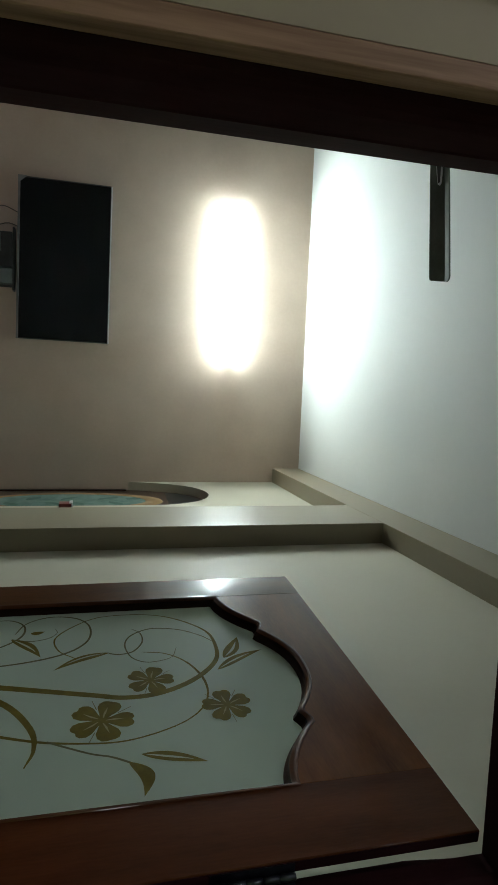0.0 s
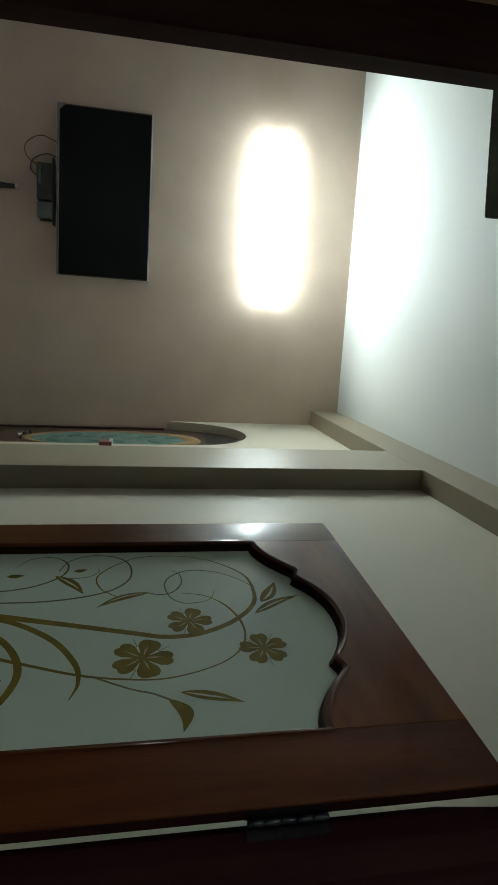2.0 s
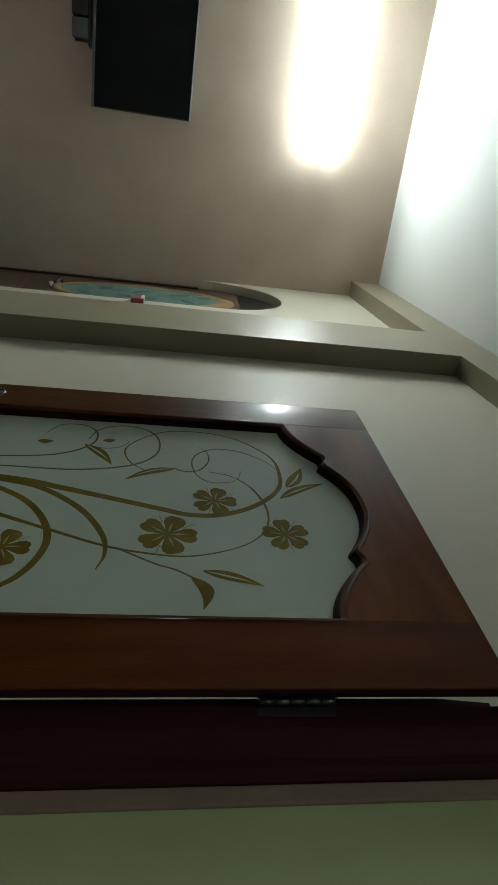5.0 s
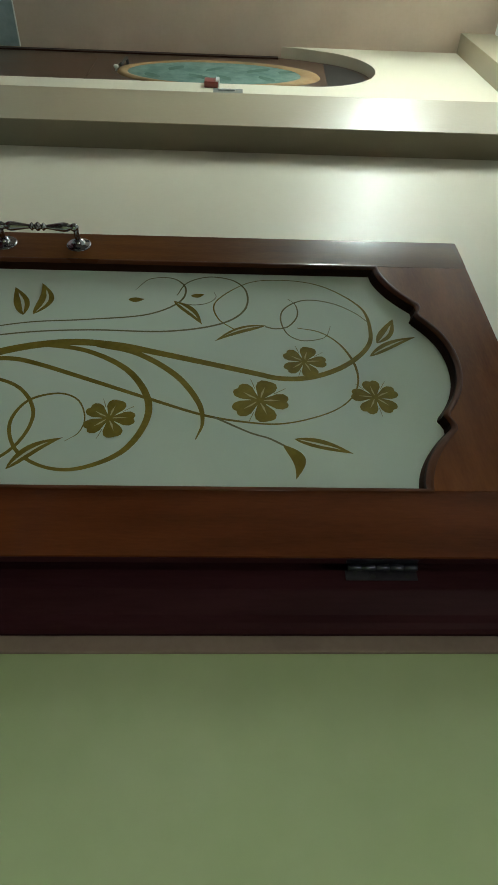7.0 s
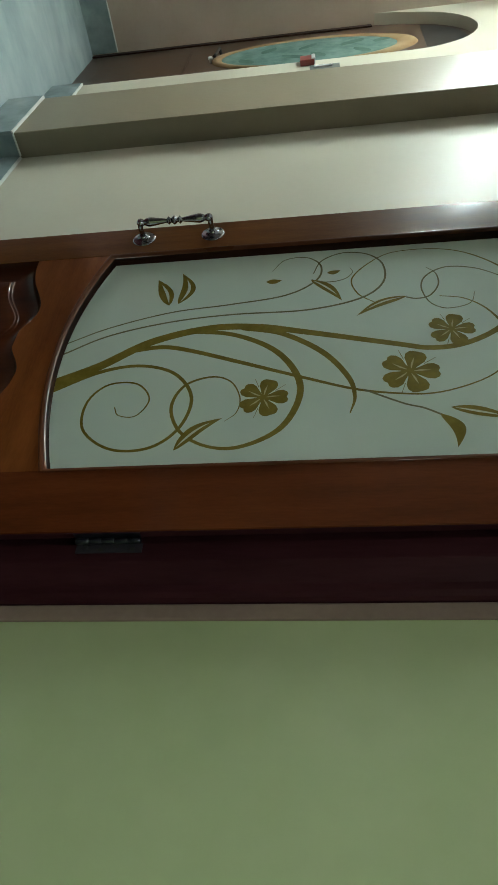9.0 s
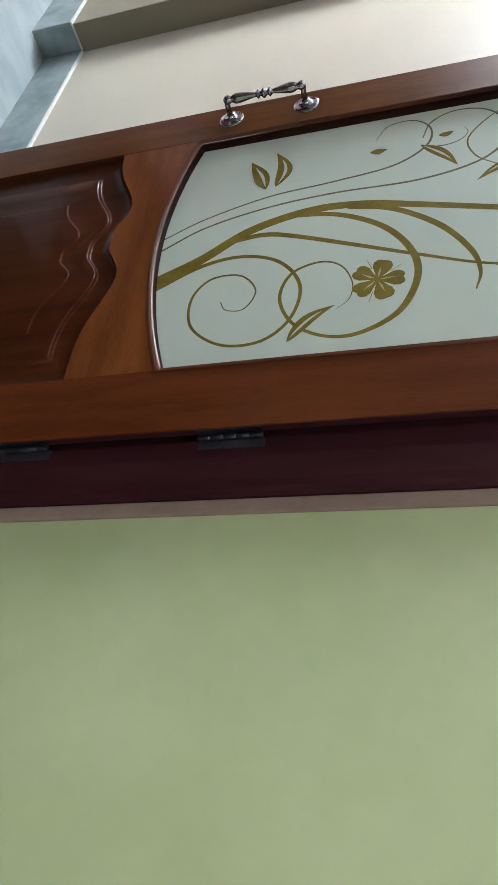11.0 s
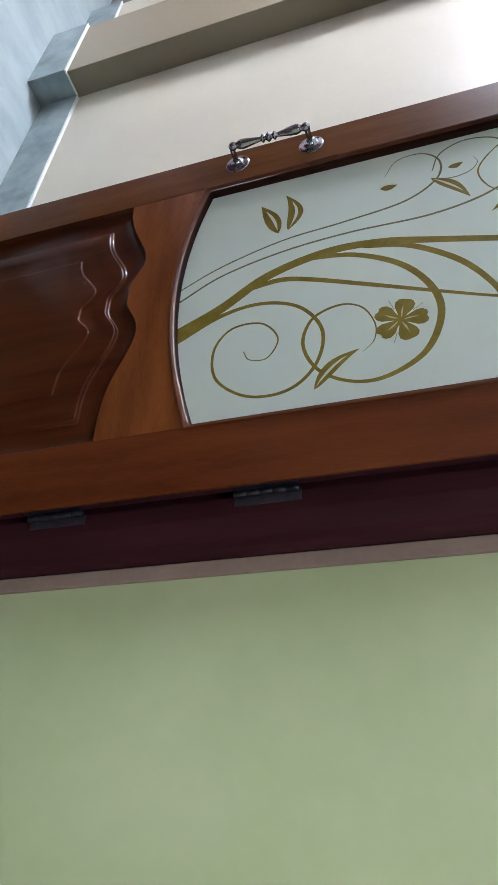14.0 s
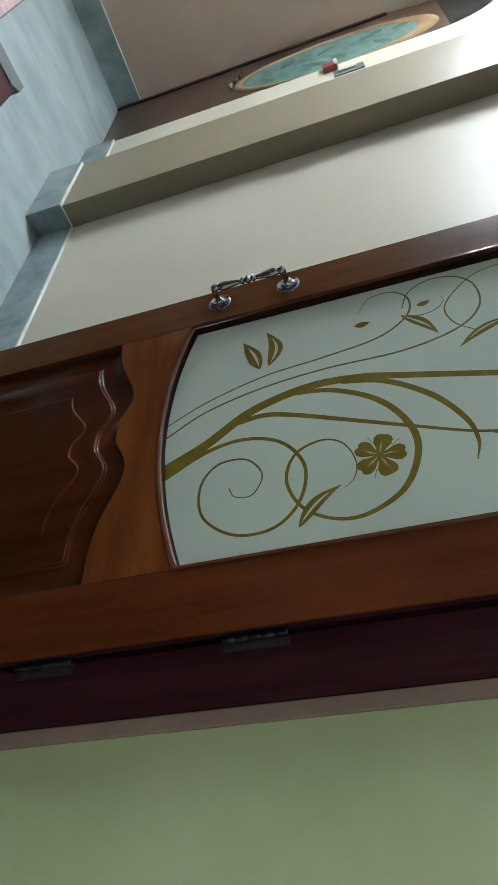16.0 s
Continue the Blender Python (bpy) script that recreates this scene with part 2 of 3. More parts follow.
floor = structure(part("floor", block((-4.8, -2.7, FLOOR - 0.1), (0.75, 4.6, FLOOR)), MARBLE), "polished white and pale blue marble floor", "floor")
# Unseen slab added over the marble, so less light bounces up the lobby.
structure(part("lobby_floor", block((-2.3, -2.6, FLOOR), (0.068, -0.126, FLOOR + 0.005)), UMBER), "unseen lobby floor slab, added dark against bounce", "floor")
structure(part("ceiling", block((-4.8, 0.0, CEIL), (0.75, 4.5, CEIL + 0.1)), WHITE), "plain white painted room ceiling", "ceiling")
structure(part("wall_north", block((-4.8, TV_Y, FLOOR), (0.75, TV_Y + 0.15, CEIL)), CLAY), "clay-brown painted wall carrying the television", "wall")
# The west side is out of view; its wall is darkened to limit bounce.
structure(part("wall_west", block((-4.8, 0.0, FLOOR), (-4.65, TV_Y, BEAM)), SIDE), "unseen side wall, clay darkened against bounce", "wall")
# Beam given khaki rather than a paler paint, to return less light.
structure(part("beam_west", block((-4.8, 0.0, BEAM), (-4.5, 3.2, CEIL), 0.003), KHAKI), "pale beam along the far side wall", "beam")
structure(part("beam_west_end", block((-4.8, 3.2, BEAM), (-4.65, TV_Y, CEIL)), SIDE), "unseen wall head, clay darkened against bounce", "wall")
structure(part("wall_east", block((NEAR_X, 0.0, FLOOR), (0.5, COL_A, BEAM)), CREAM), "recessed cream satin wall behind the open door", "wall")
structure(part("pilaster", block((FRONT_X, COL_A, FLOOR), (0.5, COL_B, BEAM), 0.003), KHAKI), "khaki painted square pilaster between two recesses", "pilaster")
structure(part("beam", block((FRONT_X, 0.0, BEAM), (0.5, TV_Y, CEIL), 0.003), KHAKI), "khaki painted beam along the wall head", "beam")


def arch_line(inset=0.0):
    """The head of the arch, from its near springing over to where the television wall cuts it off."""
    mid, r = (ARCH_A + ARCH_B) / 2, (ARCH_B - ARCH_A) / 2 - inset
    head = [(mid - r * math.cos(math.pi * i / 28), SPRING + r * math.sin(math.pi * i / 28)) for i in range(25)]
    return head + [(ARCH_B - inset, 2.085 - inset), (ARCH_B + 0.04 - inset, 1.985 - inset), (TV_Y - inset, 1.885 - inset)]


def arched_wall():
    """The far recess: a wall with an arched opening through it."""
    return prism([(COL_B, FLOOR), (ARCH_A, FLOOR), *arch_line(), (TV_Y, BEAM), (COL_B, BEAM)], "x", FAR_X, 0.39)


structure(part("wall_arched", arched_wall(), CREAM), "cream wall with a round-arched door opening", "wall")
structure(part("wall_arch_backing", block((0.47, COL_B, FLOOR), (0.6, TV_Y + 0.1, BEAM)), CREAM), "plain cream wall behind the arch", "wall")

# the wall with the doorway, and the lobby behind the camera
HEAD = 2.052
wall_south = structure(part("wall_south", block((0.0955, -0.080, FLOOR), (0.5, -0.007, CEIL)), CREAM), "cream wall beside the doorway", "wall")
# Room side of the doorway wall: out of view, darkened to return little light.
structure(part("wall_south_left", block((-4.8, -0.113, FLOOR), (-0.9065, 0.0, CEIL)), UMBER), "unseen wall beyond the door frame, darkened against bounce", "wall")
structure(part("wall_south_top", block((-0.906, -0.113, HEAD + 0.07), (0.095, -0.006, CEIL)), UMBER), "unseen wall over the doorway, darkened against bounce", "wall")
structure(part("lobby_wall_east", block((0.068, -2.6, FLOOR), (0.2, -0.1056, 3.0)), GREEN), "soft green painted lobby wall", "wall")
structure(part("lobby_wall_front", block((-2.3, -0.125, FLOOR), (-0.9065, -0.1131, 3.0)), CLAY), "clay-brown painted wall by the doorway", "wall")
structure(part("lobby_wall_top", block((-0.906, -0.125, HEAD + 0.075), (0.068, -0.1131, 3.0)), GREEN), "soft green painted wall over the doorway", "wall")
structure(part("lobby_wall_west", block((-2.4, -2.6, FLOOR), (-2.3, -0.11, 3.0)), GREEN), "plain green lobby side wall", "wall")
structure(part("lobby_wall_back", block((-2.4, -2.7, FLOOR), (0.2, -2.6, 3.0)), GREEN), "plain green lobby end wall", "wall")
structure(part("lobby_ceiling", block((-2.4, -2.7, 3.0), (0.2, -0.113, 3.1)), WHITE), "plain white lobby ceiling", "ceiling")


# ---- skirting ----
def skirting(lo, hi, joint_lo, joint_hi):
    base = structure(part("baseboard", block(lo, hi, 0.002), SLATE), "grey-blue marble skirting with a white cement joint", "skirting")
    part("cement_joint", block(joint_lo, joint_hi), GROUT, base, "white cement joint")


SK = 0.142
skirting((NEAR_X - 0.014, 0.0, FLOOR), (NEAR_X, COL_A, SK), (NEAR_X - 0.012, 0.0, SK), (NEAR_X - 0.0005, COL_A - 0.014, SK + 0.006))
skirting((FRONT_X - 0.014, COL_A - 0.014, FLOOR), (FRONT_X, COL_B, SK), (FRONT_X - 0.012, COL_A - 0.012, SK), (FRONT_X - 0.0005, COL_B, SK + 0.006))
skirting((FRONT_X, COL_A - 0.014, FLOOR), (NEAR_X - 0.014, COL_A, SK), (FRONT_X, COL_A - 0.012, SK), (NEAR_X - 0.012, COL_A - 0.0005, SK + 0.004))
skirting((FAR_X - 0.014, COL_B, FLOOR), (FAR_X, ARCH_A, SK), (FAR_X - 0.012, COL_B, SK), (FAR_X - 0.0005, ARCH_A, SK + 0.006))
skirting((-4.65, TV_Y - 0.014, FLOOR), (0.320, TV_Y, SK), (-4.65, TV_Y - 0.012, SK), (0.320, TV_Y - 0.0005, SK + 0.005))

# ---- door frame, splayed towards the lobby ----
door_frame = structure(empty("door_frame", (0, 0, FLOOR)), "dark maroon gloss-painted wooden door frame", "door frame")
JAMB = [(0.040, -0.002), (0.0405, -0.012), (0.0415, -0.030), (0.0425, -0.033), (0.048, -0.060), (0.051, -0.070), (0.055, -0.077), (0.060, -0.081), (0.095, -0.081), (0.095, -0.002)]


def jamb(side):
    """An upright; the one by the hinges leans in a little below its head."""
    top = HEAD - FLOOR + 0.07
    bm, rings = bmesh.new(), []
    for z, lean in ((0.0, 0.012), (1.77, 0.012), (top, 0.010)):
        ring = []
        for x, y in JAMB:
            if side > 0:
                ring.append(bm.verts.new((x - (lean if y > -0.035 and x < 0.05 else 0.0), y, z)))
            else:
                ring.append(bm.verts.new((-0.7580 - x + 0.6 * (0.06 - x), y + 0.002, z)))
        rings.append(ring)
    for low, high in zip(rings, rings[1:]):
        for i in range(len(low)):
            j = (i + 1) % len(low)
            bm.faces.new((low[i], low[j], high[j], high[i]))
    bm.faces.new(rings[0]), bm.faces.new(rings[-1])
    return bm


part("jamb", jamb(1), FRAME, door_frame)
part("jamb", jamb(-1), FRAME, door_frame)
part("back_strip", prism([(0.060, 0.0), (0.0948, 0.0), (0.0948, HEAD - FLOOR), (0.069, HEAD - FLOOR), (0.060, 1.97 - FLOOR)], "y", -0.0018, 0.040), FRAME, door_frame, "dark painted strip behind the hinge jamb")
part("head", prism([(y, HEAD - FLOOR - 0.040 + x) for x, y in JAMB], "x", -0.786, 0.040), FRAME, door_frame)

structure(part("trim", block((0.063, -0.1052, FLOOR), (0.110, -0.0812, HEAD + 0.07), 0.003, 3), PINK), "pinkish bare strip beside the door frame", "trim")
structure(part("trim", block((-0.840, -0.1062, FLOOR), (-0.817, -0.0812, HEAD + 0.07), 0.003, 3), PINKWOOD), "pinkish grained wood strip beside the door frame", "trim")
structure(part("lining", block((-0.905, -0.1052, FLOOR), (-0.8403, -0.0812, HEAD + 0.07), 0.001), CLAY), "clay-brown plastered edge beside the doorway", "wall")

# ---- the open door ----
LEAF_W, LEAF_H, THICK = 0.797, 2.042, 0.030
HINGE_S, LOCK_S, LOCK_IN, MID = 0.114, 0.697, 0.692, 0.403
RISE = 0.007  # the rail stands this far above the pane's visible edge
BOTTOM, PANEL_B = FLOOR + 0.012, 0.13

door = structure(empty("door_1", (0, 0, 0), 5.6), "open polished brown wooden door with a printed frosted pane", "door")


def ogee(y):
    """The upper edge of the glazed opening: a dome, two small cusps and two hollow shoulders."""
    u = abs(y - MID)
    if u < 0.132:
        return 1.948 - 0.050 * (u / 0.132) ** 2.2
    if u < 0.162:
        return 1.898 + 0.010 * math.sin((u - 0.132) / 0.030 * math.pi / 2)
    return 1.841 + 0.067 * ((0.289 - min(u, 0.289)) / 0.127) ** 1.8


def sag(y):
    """The lower edge of the glazed opening."""
    return 0.949 + 0.047 * ((y - 0.395) / 0.28) ** 2


def swell(y, middle, height, before, after):
    return height * math.exp(-(((y - middle) / (before if y < middle else after)) ** 2))


def wave(y):
    """The upper edge of the carved panel: two humps with a dip between."""
    rise = swell(y, 0.345, 0.050, 0.100, 0.070) + swell(y, 0.525, 0.048, 0.066, 0.085)
    return 0.835 + (max(rise, 0.022) if 0.34 < y < 0.52 else rise)


def turned(tilts, d, x):
    """A moulding's profile from (tilt in degrees, length in mm) pairs; tilt 0 faces the viewer, 90 faces the middle."""
    points = [(d, x)]
    for tilt, length in tilts:
        d, x = d + length / 1000 * math.cos(radians(tilt)), x + length / 1000 * math.sin(radians(tilt))
        points.append((d, x))
    return points


def opening(d, out=0.0, n=60):
    """The outline of the glazed opening, drawn in by d; out: 1 at the timber's face, 0 at the pane."""
    a, b = HINGE_S + d, LOCK_IN + out * (LOCK_S - LOCK_IN) - d
    ys = [a + (b - a) * i / n for i in range(n + 1)]
    back = [HINGE_S + (y - a) / (b - a) * (LOCK_IN - HINGE_S) for y in ys]
    return [(y, ogee(q) + out * RISE - d) for y, q in zip(ys, back)] + [(y, sag(q) + d) for y, q in zip(ys[::-1], back[::-1])]


def panel_outline(d, n=48):
    a, b = HINGE_S + d, LOCK_S - d
    ys = [a + (b - a) * i / n for i in range(n + 1)]
    back = [HINGE_S + (y - a) / (b - a) * (LOCK_S - HINGE_S) for y in ys]
    return [(y, wave(q) - d * 0.9) for y, q in zip(ys, back)] + [(y, PANEL_B + d) for y in ys[::-1]]


def stepped(outline, profile, cap):
    """Rings of an outline, drawn in by steps of (inwards, depth); cap closes the last."""
    bm = bmesh.new()
    rings = [[bm.verts.new((x, y, z)) for y, z in outline(d)] for d, x in profile]
    for a, b in zip(rings, rings[1:]):
        for i in range(len(a)):
            j = (i + 1) % len(a)
            bm.faces.new((a[i], a[j], b[j], b[i]))
    if cap:
        bm.faces.new(rings[-1])
    return bm


part("hinge_stile", prism([(0.0, 0.0012), (0.0012, 0.0), (0.0155, 0.0), (THICK, 0.0155), (THICK, HINGE_S), (0.0, HINGE_S)], "z", BOTTOM, LEAF_H + 0.006, 0.0008), STILE, door)
part("edge_lipping", block((0.002, -0.0010, BOTTOM), (0.0150, -0.0001, LEAF_H + 0.004)), FRAME, door, "dark painted hinge edge")
BOW = [(0.0036 * (i / 14) ** 2.2, LOCK_S + 0.0005 + 0.103 * i / 14) for i in range(15)]  # a slightly bowed stile
part("lock_stile", prism([*BOW, (0.0052, LEAF_W), (THICK, LEAF_W), (THICK, LOCK_S + 0.0005)], "z", BOTTOM, LEAF_H, 0.0008), LOCKWOOD, door)
YS = [HINGE_S + 0.0005 + (LOCK_S - HINGE_S - 0.0005) * i / 60 for i in range(61)]
part("top_rail", prism([(y, ogee(HINGE_S + (y - HINGE_S) * (LOCK_IN - HINGE_S) / (LOCK_S - HINGE_S)) + RISE) for y in YS] + [(YS[-1], LEAF_H), (YS[0], LEAF_H + 0.006)], "x", 0, THICK, 0.0005), RAIL, door)
part("middle_rail", prism([(y, sag(y)) for y in YS] + [(y, wave(y)) for y in YS[::-1]], "x", 0.0004, THICK), RAIL, door)
part("bottom_rail", prism([(YS[0], BOTTOM), (YS[-1], BOTTOM), (YS[-1], PANEL_B), (YS[0], PANEL_B)], "x", 0, THICK, 0.0005), RAIL, door)
ROUND = turned([(-70, 2.2), (-25, 0.7), (3, 1.1), (9, 1.1), (15, 1.1), (24, 0.9), (50, 1.0), (20, 0.8), (34, 1.3), (42, 1.3), (50, 1.3), (66, 1.0)], -0.0030, 0.0010)
part("glazing_bead", stepped(lambda d: opening(d, 1.0), ROUND, False), BEAD, door, "rounded glossy glazing bead", True)
# The recess's shade is put into this edge's dark colour.
part("rebate", stepped(lambda q: opening(ROUND[-1][0] + 0.0006 * q, 1.0 - q), [(0.0, ROUND[-1][1]), (0.2, 0.0110), (1.0, 0.0185)], False), REBATE, door, "inner edge round the pane with shade in its colour")
RIDGE = [(-20, 1.1), (-36, 0.9), (-45, 1.0), (-54, 0.9), (-25, 0.7)]
CARVING = turned([(62, 4.0), (58, 4.0), (50, 4.0), (28, 5.0), (5, 20.0), (0, 18.0), *RIDGE, (-8, 2.0), *RIDGE, (4, 26.0), (3, 34.0), *RIDGE, (-4, 3.0), (0, 20.0)], 0.0, 0.0006)
part("carved_panel", stepped(panel_outline, CARVING, True), PANEL, door, "raised panel with a carved wavy edge", True)

pane = part("glass_pane", prism(opening(0.004, 0.0, 40), "x", 0.018, 0.022), FROST, door, "frosted white glass with a gold flower print")
PRINT_X = 0.0176
layers = iter(range(40))


def flat(points, parent, name, material=GOLD, x=PRINT_X):
    """A thin printed shape on the pane, from its outline."""
    bm = bmesh.new()
    bm.faces.new([bm.verts.new((x, y, z)) for y, z in points])
    bmesh.ops.triangulate(bm, faces=bm.faces)
    return part(name, bm, material, parent)


def vine(points, widths, per=10):
    """A tapering printed tendril: control points, and widths spread evenly along it."""
    line = smooth_line(points, per)
    n, bm, rails = len(line), bmesh.new(), []
    depth = PRINT_X + 0.00035 - 0.000025 * next(layers)
    for i, p in enumerate(line):
        way = (line[min(i + 1, n - 1)] - line[max(i - 1, 0)]).normalized()
        s = i / (n - 1) * (len(widths) - 1)
        k = min(int(s), len(widths) - 2)
        w = (widths[k] + (widths[k + 1] - widths[k]) * (s - k)) / 2
        rails.append([bm.verts.new((depth, p.x - way.y * w * q, p.y + way.x * w * q)) for q in (1, -1)])
    for a, b in zip(rails, rails[1:]):
        bm.faces.new((a[0], b[0], b[1], a[1]))
    return part("vine", bm, OLIVE if max(widths) < 0.0062 else GOLD, pane)


def inked_leaf(tip, stem, width, bend=0.15, gap=True):
    """A printed leaf from stem to tip with a pale slit along it."""
    a, b = Vector(stem), Vector(tip)
    way = b - a
    side = Vector((-way.y, way.x)).normalized()

    def at(s, q):
        return a + way * s + side * (bend * way.length * math.sin(math.pi * s) + q * width / 2 * math.sin(math.pi * s**0.8))

    edge = [at(i / 14, 1) for i in range(15)] + [at(i / 14, -1) for i in range(13, 0, -1)]
    leaf = flat([tuple(p) for p in edge], pane, "leaf_print")
    if gap:
        slit = [at(0.06 + 0.72 * i / 8, 0.10 + 0.24 * math.sin(math.pi * i / 8)) for i in range(9)] + [at(0.06 + 0.72 * i / 8, -0.08) for i in range(7, 0, -1)]
        flat([tuple(p) for p in slit], leaf, "slit", GAP, PRINT_X - 0.0003)
    return leaf


PETAL = [(0.0, 0.05), (0.30, 0.19), (0.58, 0.35), (0.80, 0.37), (0.96, 0.27), (1.0, 0.14), (0.94, 0.0)]


def inked_flower(centre, radius, turn):
    c = Vector(centre)
    flower = None
    for k in range(5):
        a = radians(turn + 72 * k)
        out, side = Vector((math.sin(a), math.cos(a))), Vector((math.cos(a), -math.sin(a)))
        rim = [c + radius * (out * p + side * q) for p, q in PETAL] + [c + radius * (out * p - side * q) for p, q in PETAL[-2::-1]]
        if flower is None:
            flower = flat([tuple(p) for p in rim], pane, "flower_print")
            home = flower
        else:
            flat([tuple(p) for p in rim], home, "petal", GOLD, PRINT_X - 0.00002 * k)
        vein = [c + radius * (out * p + side * q) for p, q in ((0.14, 0.015), (0.36, 0.070), (0.70, 0.045), (0.42, 0.000), (0.14, -0.015))]
        flat([tuple(p) for p in vein], home, "petal_vein", PALE, PRINT_X - 0.0004)
        b = radians(turn + 72 * k + 36)
        out, side = Vector((math.sin(b), math.cos(b))), Vector((math.cos(b), -math.sin(b)))
        if k in (0, 1, 3):
            flat([tuple(c + radius * (out * p + side * q)) for p, q in ((0.60, 0.012), (1.10, 0.012), (1.10, -0.006), (0.60, -0.012))], home, "stamen")


# the stem, its branches, curls and leaves
vine([(0.327, 0.957), (0.369, 1.038), (0.428, 1.128), (0.457, 1.235), (0.453, 1.330), (0.432, 1.415), (0.386, 1.577), (0.371, 1.633), (0.376, 1.691), (0.407, 1.752), (0.457, 1.799), (0.508, 1.813), (0.578, 1.804), (0.639, 1.746), (0.664, 1.681), (0.662, 1.600), (0.632, 1.550), (0.583, 1.512), (0.535, 1.520), (0.502, 1.553)], [0.026, 0.021, 0.019, 0.018, 0.016, 0.013, 0.012, 0.012, 0.011, 0.009, 0.007, 0.004, 0.0022, 0.002, 0.002, 0.003, 0.003, 0.002])
vine([(0.405, 1.090), (0.411, 1.150), (0.397, 1.205), (0.357, 1.305), (0.315, 1.407), (0.279, 1.50), (0.264, 1.575), (0.262, 1.628), (0.276, 1.682), (0.299, 1.728), (0.332, 1.759), (0.374, 1.772), (0.421, 1.768), (0.469, 1.747), (0.501, 1.713), (0.512, 1.671)], [0.012, 0.011, 0.009, 0.006, 0.004, 0.003, 0.0025, 0.003, 0.005, 0.003, 0.0018])
vine([(0.450, 1.200), (0.436, 1.280), (0.392, 1.355), (0.330, 1.398), (0.268, 1.406), (0.200, 1.375), (0.164, 1.313), (0.166, 1.257), (0.199, 1.208), (0.255, 1.186), (0.306, 1.204), (0.325, 1.250), (0.311, 1.286), (0.272, 1.304), (0.238, 1.300), (0.218, 1.280)], [0.01, 0.011, 0.012, 0.012, 0.011, 0.008, 0.006, 0.006, 0.006, 0.005, 0.0035, 0.0025, 0.0018, 0.0008])
vine([(0.452, 1.300), (0.430, 1.375), (0.375, 1.447), (0.310, 1.489), (0.262, 1.498), (0.225, 1.488)], [0.012, 0.012, 0.012, 0.01, 0.006, 0.0018])
vine([(0.310, 0.957), (0.352, 1.040), (0.363, 1.115), (0.338, 1.182), (0.278, 1.219), (0.210, 1.206), (0.168, 1.160), (0.168, 1.093), (0.212, 1.038), (0.275, 1.031), (0.317, 1.062), (0.317, 1.115), (0.278, 1.144), (0.240, 1.126), (0.242, 1.095), (0.262, 1.084)], [0.012, 0.008, 0.007, 0.006, 0.006, 0.005, 0.005, 0.004, 0.003, 0.002, 0.0018])
vine([(0.436, 0.955), (0.477, 1.038), (0.512, 1.155), (0.525, 1.270), (0.543, 1.380), (0.584, 1.441), (0.632, 1.452), (0.664, 1.424), (0.660, 1.378), (0.622, 1.352)], [0.00302, 0.00338, 0.00399, 0.0042, 0.00258, 0.0009])
vine([(0.407, 0.957), (0.452, 1.038), (0.482, 1.153), (0.494, 1.276), (0.494, 1.420), (0.518, 1.521), (0.562, 1.570), (0.621, 1.576), (0.660, 1.550), (0.672, 1.500), (0.650, 1.455), (0.607, 1.436)], [0.00399, 0.00399, 0.00399, 0.00459, 0.00399, 0.00338, 0.00278, 0.00217])
vine([(0.588, 1.432), (0.579, 1.450), (0.577, 1.476), (0.585, 1.500), (0.603, 1.514), (0.620, 1.510)], [0.0024, 0.0026, 0.0018, 0.0007])
vine([(0.514, 1.610), (0.508, 1.630), (0.516, 1.655), (0.548, 1.674), (0.583, 1.673), (0.603, 1.658)], [0.0034, 0.0034, 0.0030, 0.0010])
vine([(0.533, 1.812), (0.562, 1.789), (0.591, 1.747), (0.600, 1.695), (0.577, 1.655), (0.542, 1.641), (0.499, 1.649), (0.478, 1.669), (0.475, 1.693), (0.487, 1.724), (0.520, 1.737)], [0.0018, 0.0030, 0.0032, 0.0026, 0.0024, 0.0009])
vine([(0.276, 1.515), (0.242, 1.575), (0.230, 1.606), (0.214, 1.632)], [0.00399, 0.00338, 0.00399])
inked_leaf((0.146, 1.646), (0.216, 1.630), 0.022, -0.22, False)
inked_leaf((0.199, 1.742), (0.229, 1.648), 0.020, -0.03)
inked_leaf((0.622, 1.113), (0.534, 1.147), 0.030, 0.04)
inked_leaf((0.638, 1.163), (0.537, 1.165), 0.030, 0.17)
inked_leaf((0.226, 1.277), (0.160, 1.201), 0.022, -0.10)
inked_leaf((0.545, 1.862), (0.471, 1.820), 0.026, 0.05)
inked_leaf((0.492, 1.899), (0.433, 1.801), 0.020, -0.06)
inked_leaf((0.516, 1.489), (0.587, 1.431), 0.022, -0.08)
inked_leaf((0.468, 1.514), (0.517, 1.612), 0.018, 0.08)
inked_leaf((0.592, 1.373), (0.590, 1.341), 0.015, 0.05, False)
inked_leaf((0.612, 1.491), (0.606, 1.464), 0.013, 0.08, False)
inked_flower((0.416, 1.678), 0.041, 0)
inked_flower((0.327, 1.796), 0.042, 25)
inked_flower((0.315, 1.594), 0.050, -3)
inked_flower((0.269, 1.344), 0.043, 0)

